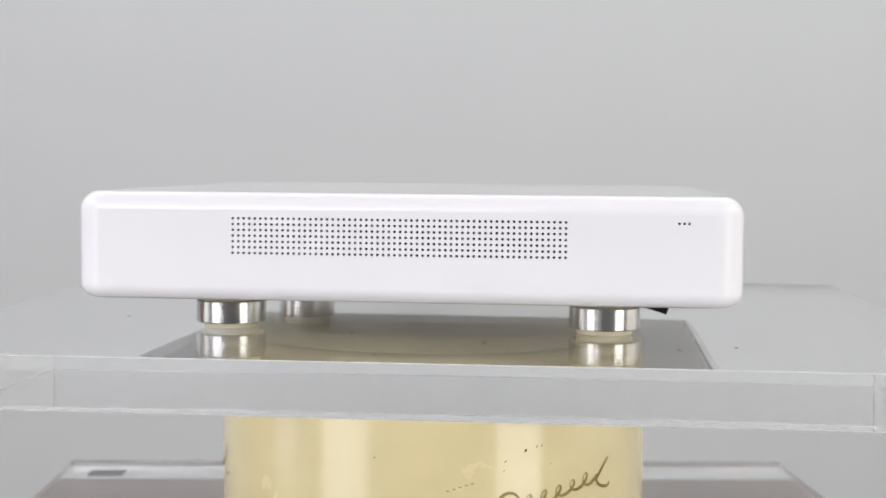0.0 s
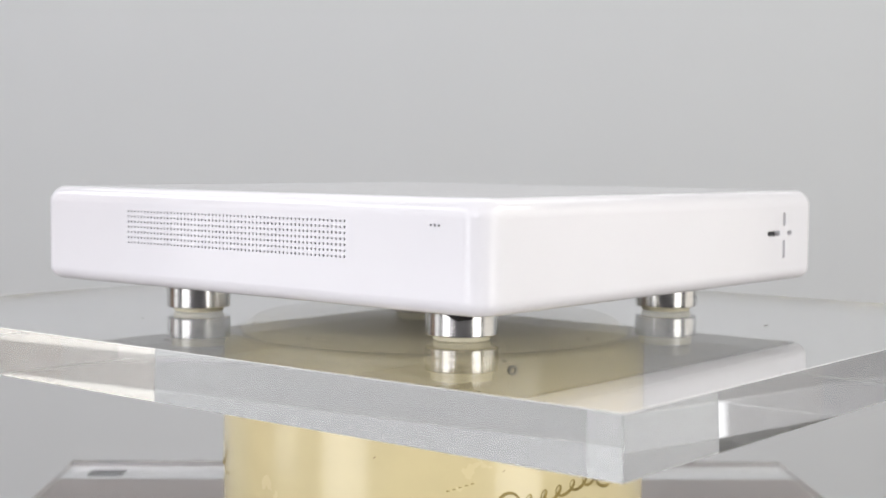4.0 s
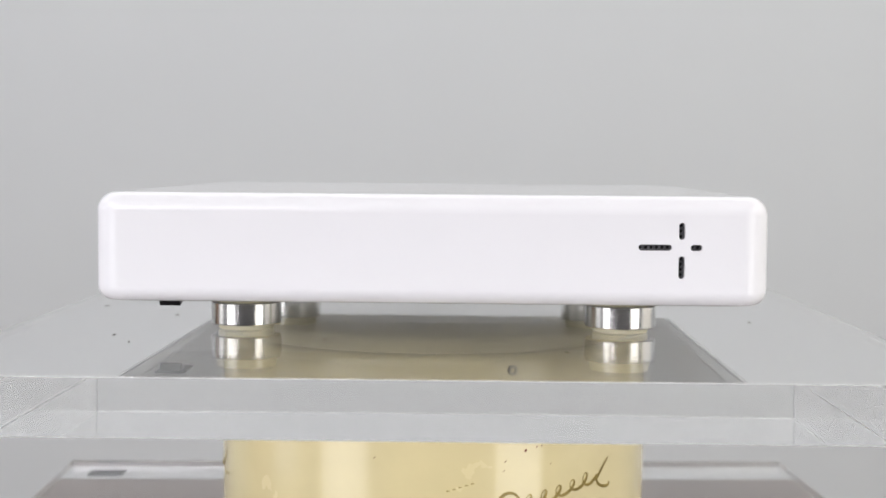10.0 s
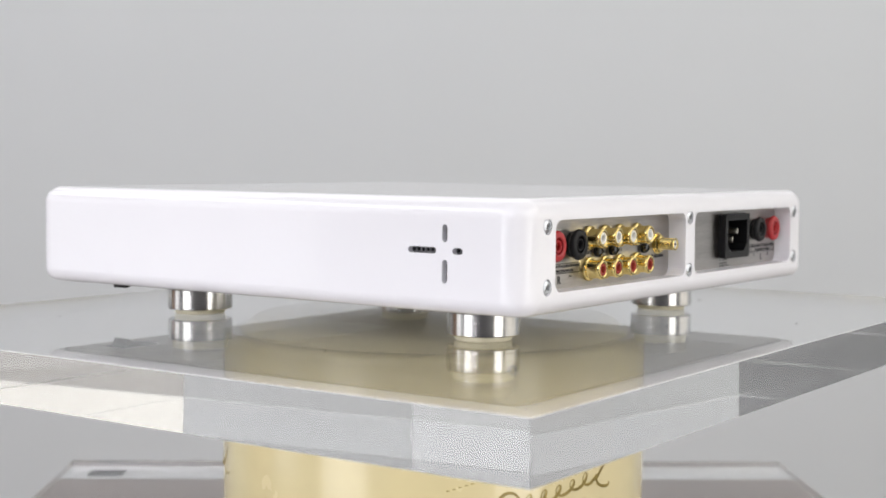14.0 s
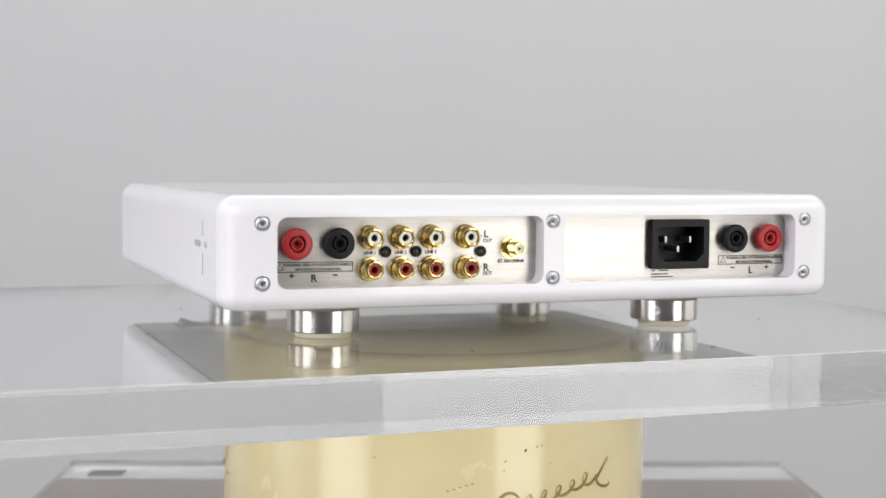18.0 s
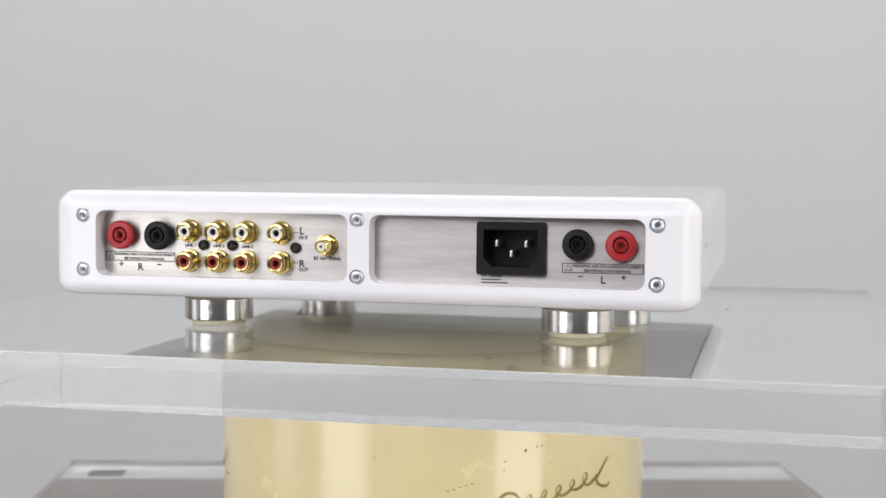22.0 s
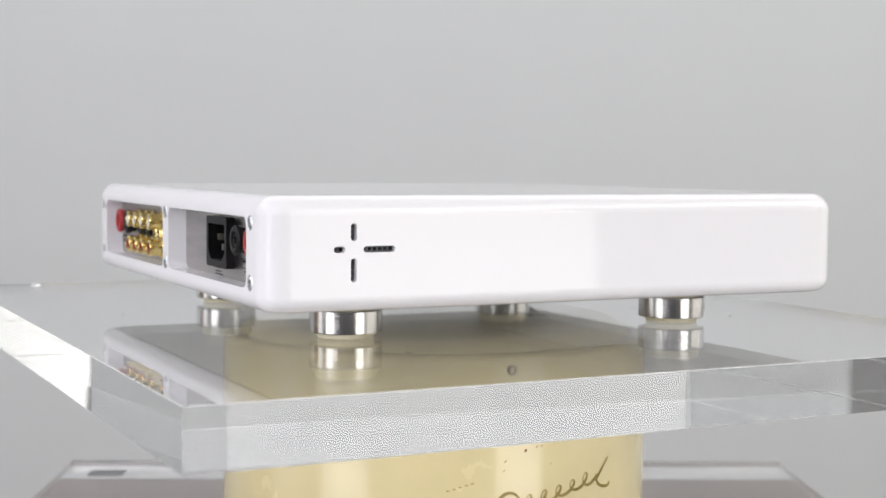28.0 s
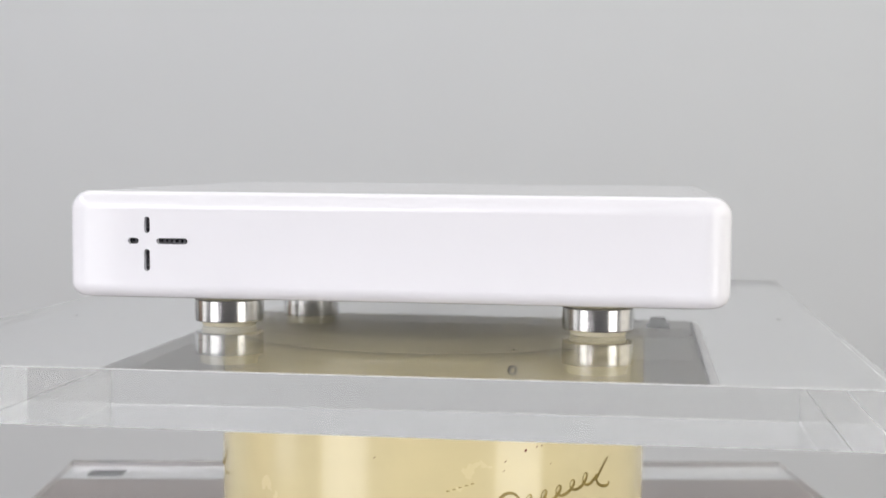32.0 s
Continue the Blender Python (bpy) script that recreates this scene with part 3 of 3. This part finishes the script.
for x, y in ((-0.0070, 0.0022), (0.0070, 0.0022), (0.0, -0.0026)):
    part("pin", box(0.0015, 0.0032, 0.0120, 0.0004, 2, (x, y, -0.0048)), PIN, inlet, "bright flat metal pin")


def printed(words, x, z, size, parent=None, bold=0.0):
    text_part("print", words, size, parent or amp, at(x, PY + 0.00006, z, *REAR), INK, bold)


def bar(x0, x1, z, h):
    part("printed_bar", box(abs(x1 - x0), h, 0.0001), INK, amp, "", at((x0 + x1) / 2, PY + 0.00006, z, *REAR))


def warning(x0, x1, z0, z1):
    """A printed frame with a triangle and two lines of words."""
    t = 0.00040
    for a, b, c, d in ((x0, x1, z0, z0 + t), (x0, x1, z1 - t, z1), (x0, x0 + t, z0 + t, z1 - t), (x1 - t, x1, z0 + t, z1 - t)):
        part("frame_line", box(b - a, d - c, 0.0001), INK, amp, "", at((a + b) / 2, PY + 0.00006, (c + d) / 2, *REAR))
    cx, zc, r = x1 - 0.0030, (z0 + z1) / 2 - 0.0003, 0.0019
    tri = [(r * math.cos(radians(90 + 120 * i)), r * math.sin(radians(90 + 120 * i))) for i in range(3)]
    for i in range(3):
        a, b = tri[i], tri[(i + 1) % 3]
        ang = math.degrees(math.atan2(b[1] - a[1], b[0] - a[0]))
        part("triangle_line", box(math.dist(a, b), 0.00032, 0.0001), INK, amp, "", at(cx, PY + 0.00006, zc, *REAR) @ pose((a[0] + b[0]) / 2, (a[1] + b[1]) / 2, 0, 0, 0, ang))
    mid = (x0 + x1) / 2 - 0.0022
    printed("WARNING: RISK OF HAZARDOUS ENERGY", mid, (z0 + z1) / 2 + 0.00095, 0.00172, bold=0.00008)
    printed("SEE INSTRUCTION MANUAL", mid, (z0 + z1) / 2 - 0.00115, 0.00172, bold=0.00008)


warning(0.0973, 0.1348, 0.0357, 0.0405)
warning(-0.1348, -0.0968, 0.0354, 0.0401)
for w, x, z, size in (("+", 0.1264, 0.0340, 0.0042), ("R", 0.1160, 0.0327, 0.0046), ("\u2212", 0.1059, 0.0340, 0.0042),
                      ("\u2212", -0.1055, 0.0336, 0.0042), ("L", -0.1160, 0.0323, 0.0046), ("+", -0.1256, 0.0336, 0.0042),
                      ("LINE 1", 0.0891, 0.0442, 0.0020), ("LINE 2", 0.0741, 0.0442, 0.0020), ("LINE 3", 0.0591, 0.0442, 0.0020),
                      ("L", 0.0311, 0.0523, 0.0046), ("OUT", 0.0302, 0.0491, 0.0021), ("R", 0.0310, 0.0363, 0.0046), ("OUT", 0.0301, 0.0335, 0.0021),
                      ("BT ANTENNA", 0.0180, 0.0392, 0.0021)):
    printed(w, x, z, size * 1.06, bold=0.00015 if size > 0.003 else 0.00011)
bar(0.0330, 0.0352, 0.0515, 0.0004)
bar(0.0330, 0.0352, 0.0368, 0.0004)
for x0, x1, z, h in ((-0.0583, -0.0606, 0.0331, 0.0006), (-0.0626, -0.0682, 0.0331, 0.0006), (-0.0583, -0.0680, 0.0313, 0.0006), (-0.0583, -0.0709, 0.0299, 0.0006)):
    bar(x0, x1, z, h)


# ---- feet, rocker and underside label ----
def foot(x, y):
    f = new("foot")
    f.parent = amp
    f.matrix_basis = at(x, y, 0)
    tagged(f, "turned steel foot on a cream rubber pad")
    part("pad", lathe([(0.0136, -0.0004), (0.0141, 0.0000), (0.0143, 0.0018), (0.0141, 0.0024)], 48), RUBBER, f, "cream rubber pad")
    part("disc", lathe([(0.0170, 0.0021), (0.0177, 0.0023), (0.0182, 0.0028), (0.0182, 0.0033), (0.0182, 0.0127), (0.0182, 0.0132), (0.0179, 0.0137), (0.0170, 0.0139), (0.0150, 0.0139)], 72), STEEL, f, "polished turned steel disc", angle=12)
    part("collar", lathe([(0.0158, 0.0139), (0.0160, 0.0142), (0.0152, 0.0170), (0.0150, 0.0187)], 48), RUBBER, f, "cream rubber collar")


for x, y in ((-0.0985, -0.0978), (0.0967, -0.0973), (0.0962, 0.0967), (-0.0968, 0.0962)):
    foot(x, y)

sw = new("rocker_switch")
sw.parent = amp
sw.matrix_basis = at(0.1170, -0.1310, Z0)
tagged(sw, "black rocker switch under the housing")
part("bezel", box(0.026, 0.0150, 0.0012, 0.0004, 2, (0, 0, -0.0006)), BLACK, sw)
bm = bmesh.new()
sec = [(-0.0105, -0.0008), (0.0105, -0.0008), (0.0090, -0.0053), (0.0, -0.0024), (-0.0105, -0.0014)]
lo, hi = [bm.verts.new((x, -0.0052, z)) for x, z in sec], [bm.verts.new((x, 0.0052, z)) for x, z in sec]
bm.faces.new(lo), bm.faces.new(list(reversed(hi)))
for i in range(5):
    bm.faces.new((lo[i], hi[i], hi[(i + 1) % 5], lo[(i + 1) % 5]))
part("rocker", bm, BLACK, sw, angle=20)
part("type_label", box(0.100, 0.080, 0.0003), STICKER, amp, "silvery type label under the housing", at(0.0, -0.1085, Z0 - 0.00055))


# ======== what turns ========
def motions():
    angles = (-6.17, -14.68, -23.13, -31.52, -39.94, -48.44, -57.00, -65.60, -74.24, -82.89, -91.48, -100.02, -108.52, -117.04, -125.61, -134.19, -142.74,
              -151.24, -159.72, -168.24, -176.73, -185.15, -193.48, -201.79, -210.13, -218.56, -227.04, -235.55, -244.06, -252.58, -261.10, -269.62, -278.13)
    for thing, z in ((slab, ZT - 0.0256), (amp, ZT + 0.0003)):
        walk(thing, [(float(t), pose(0, 0, z, 0, 0, a)) for t, a in enumerate(angles)])


motions()
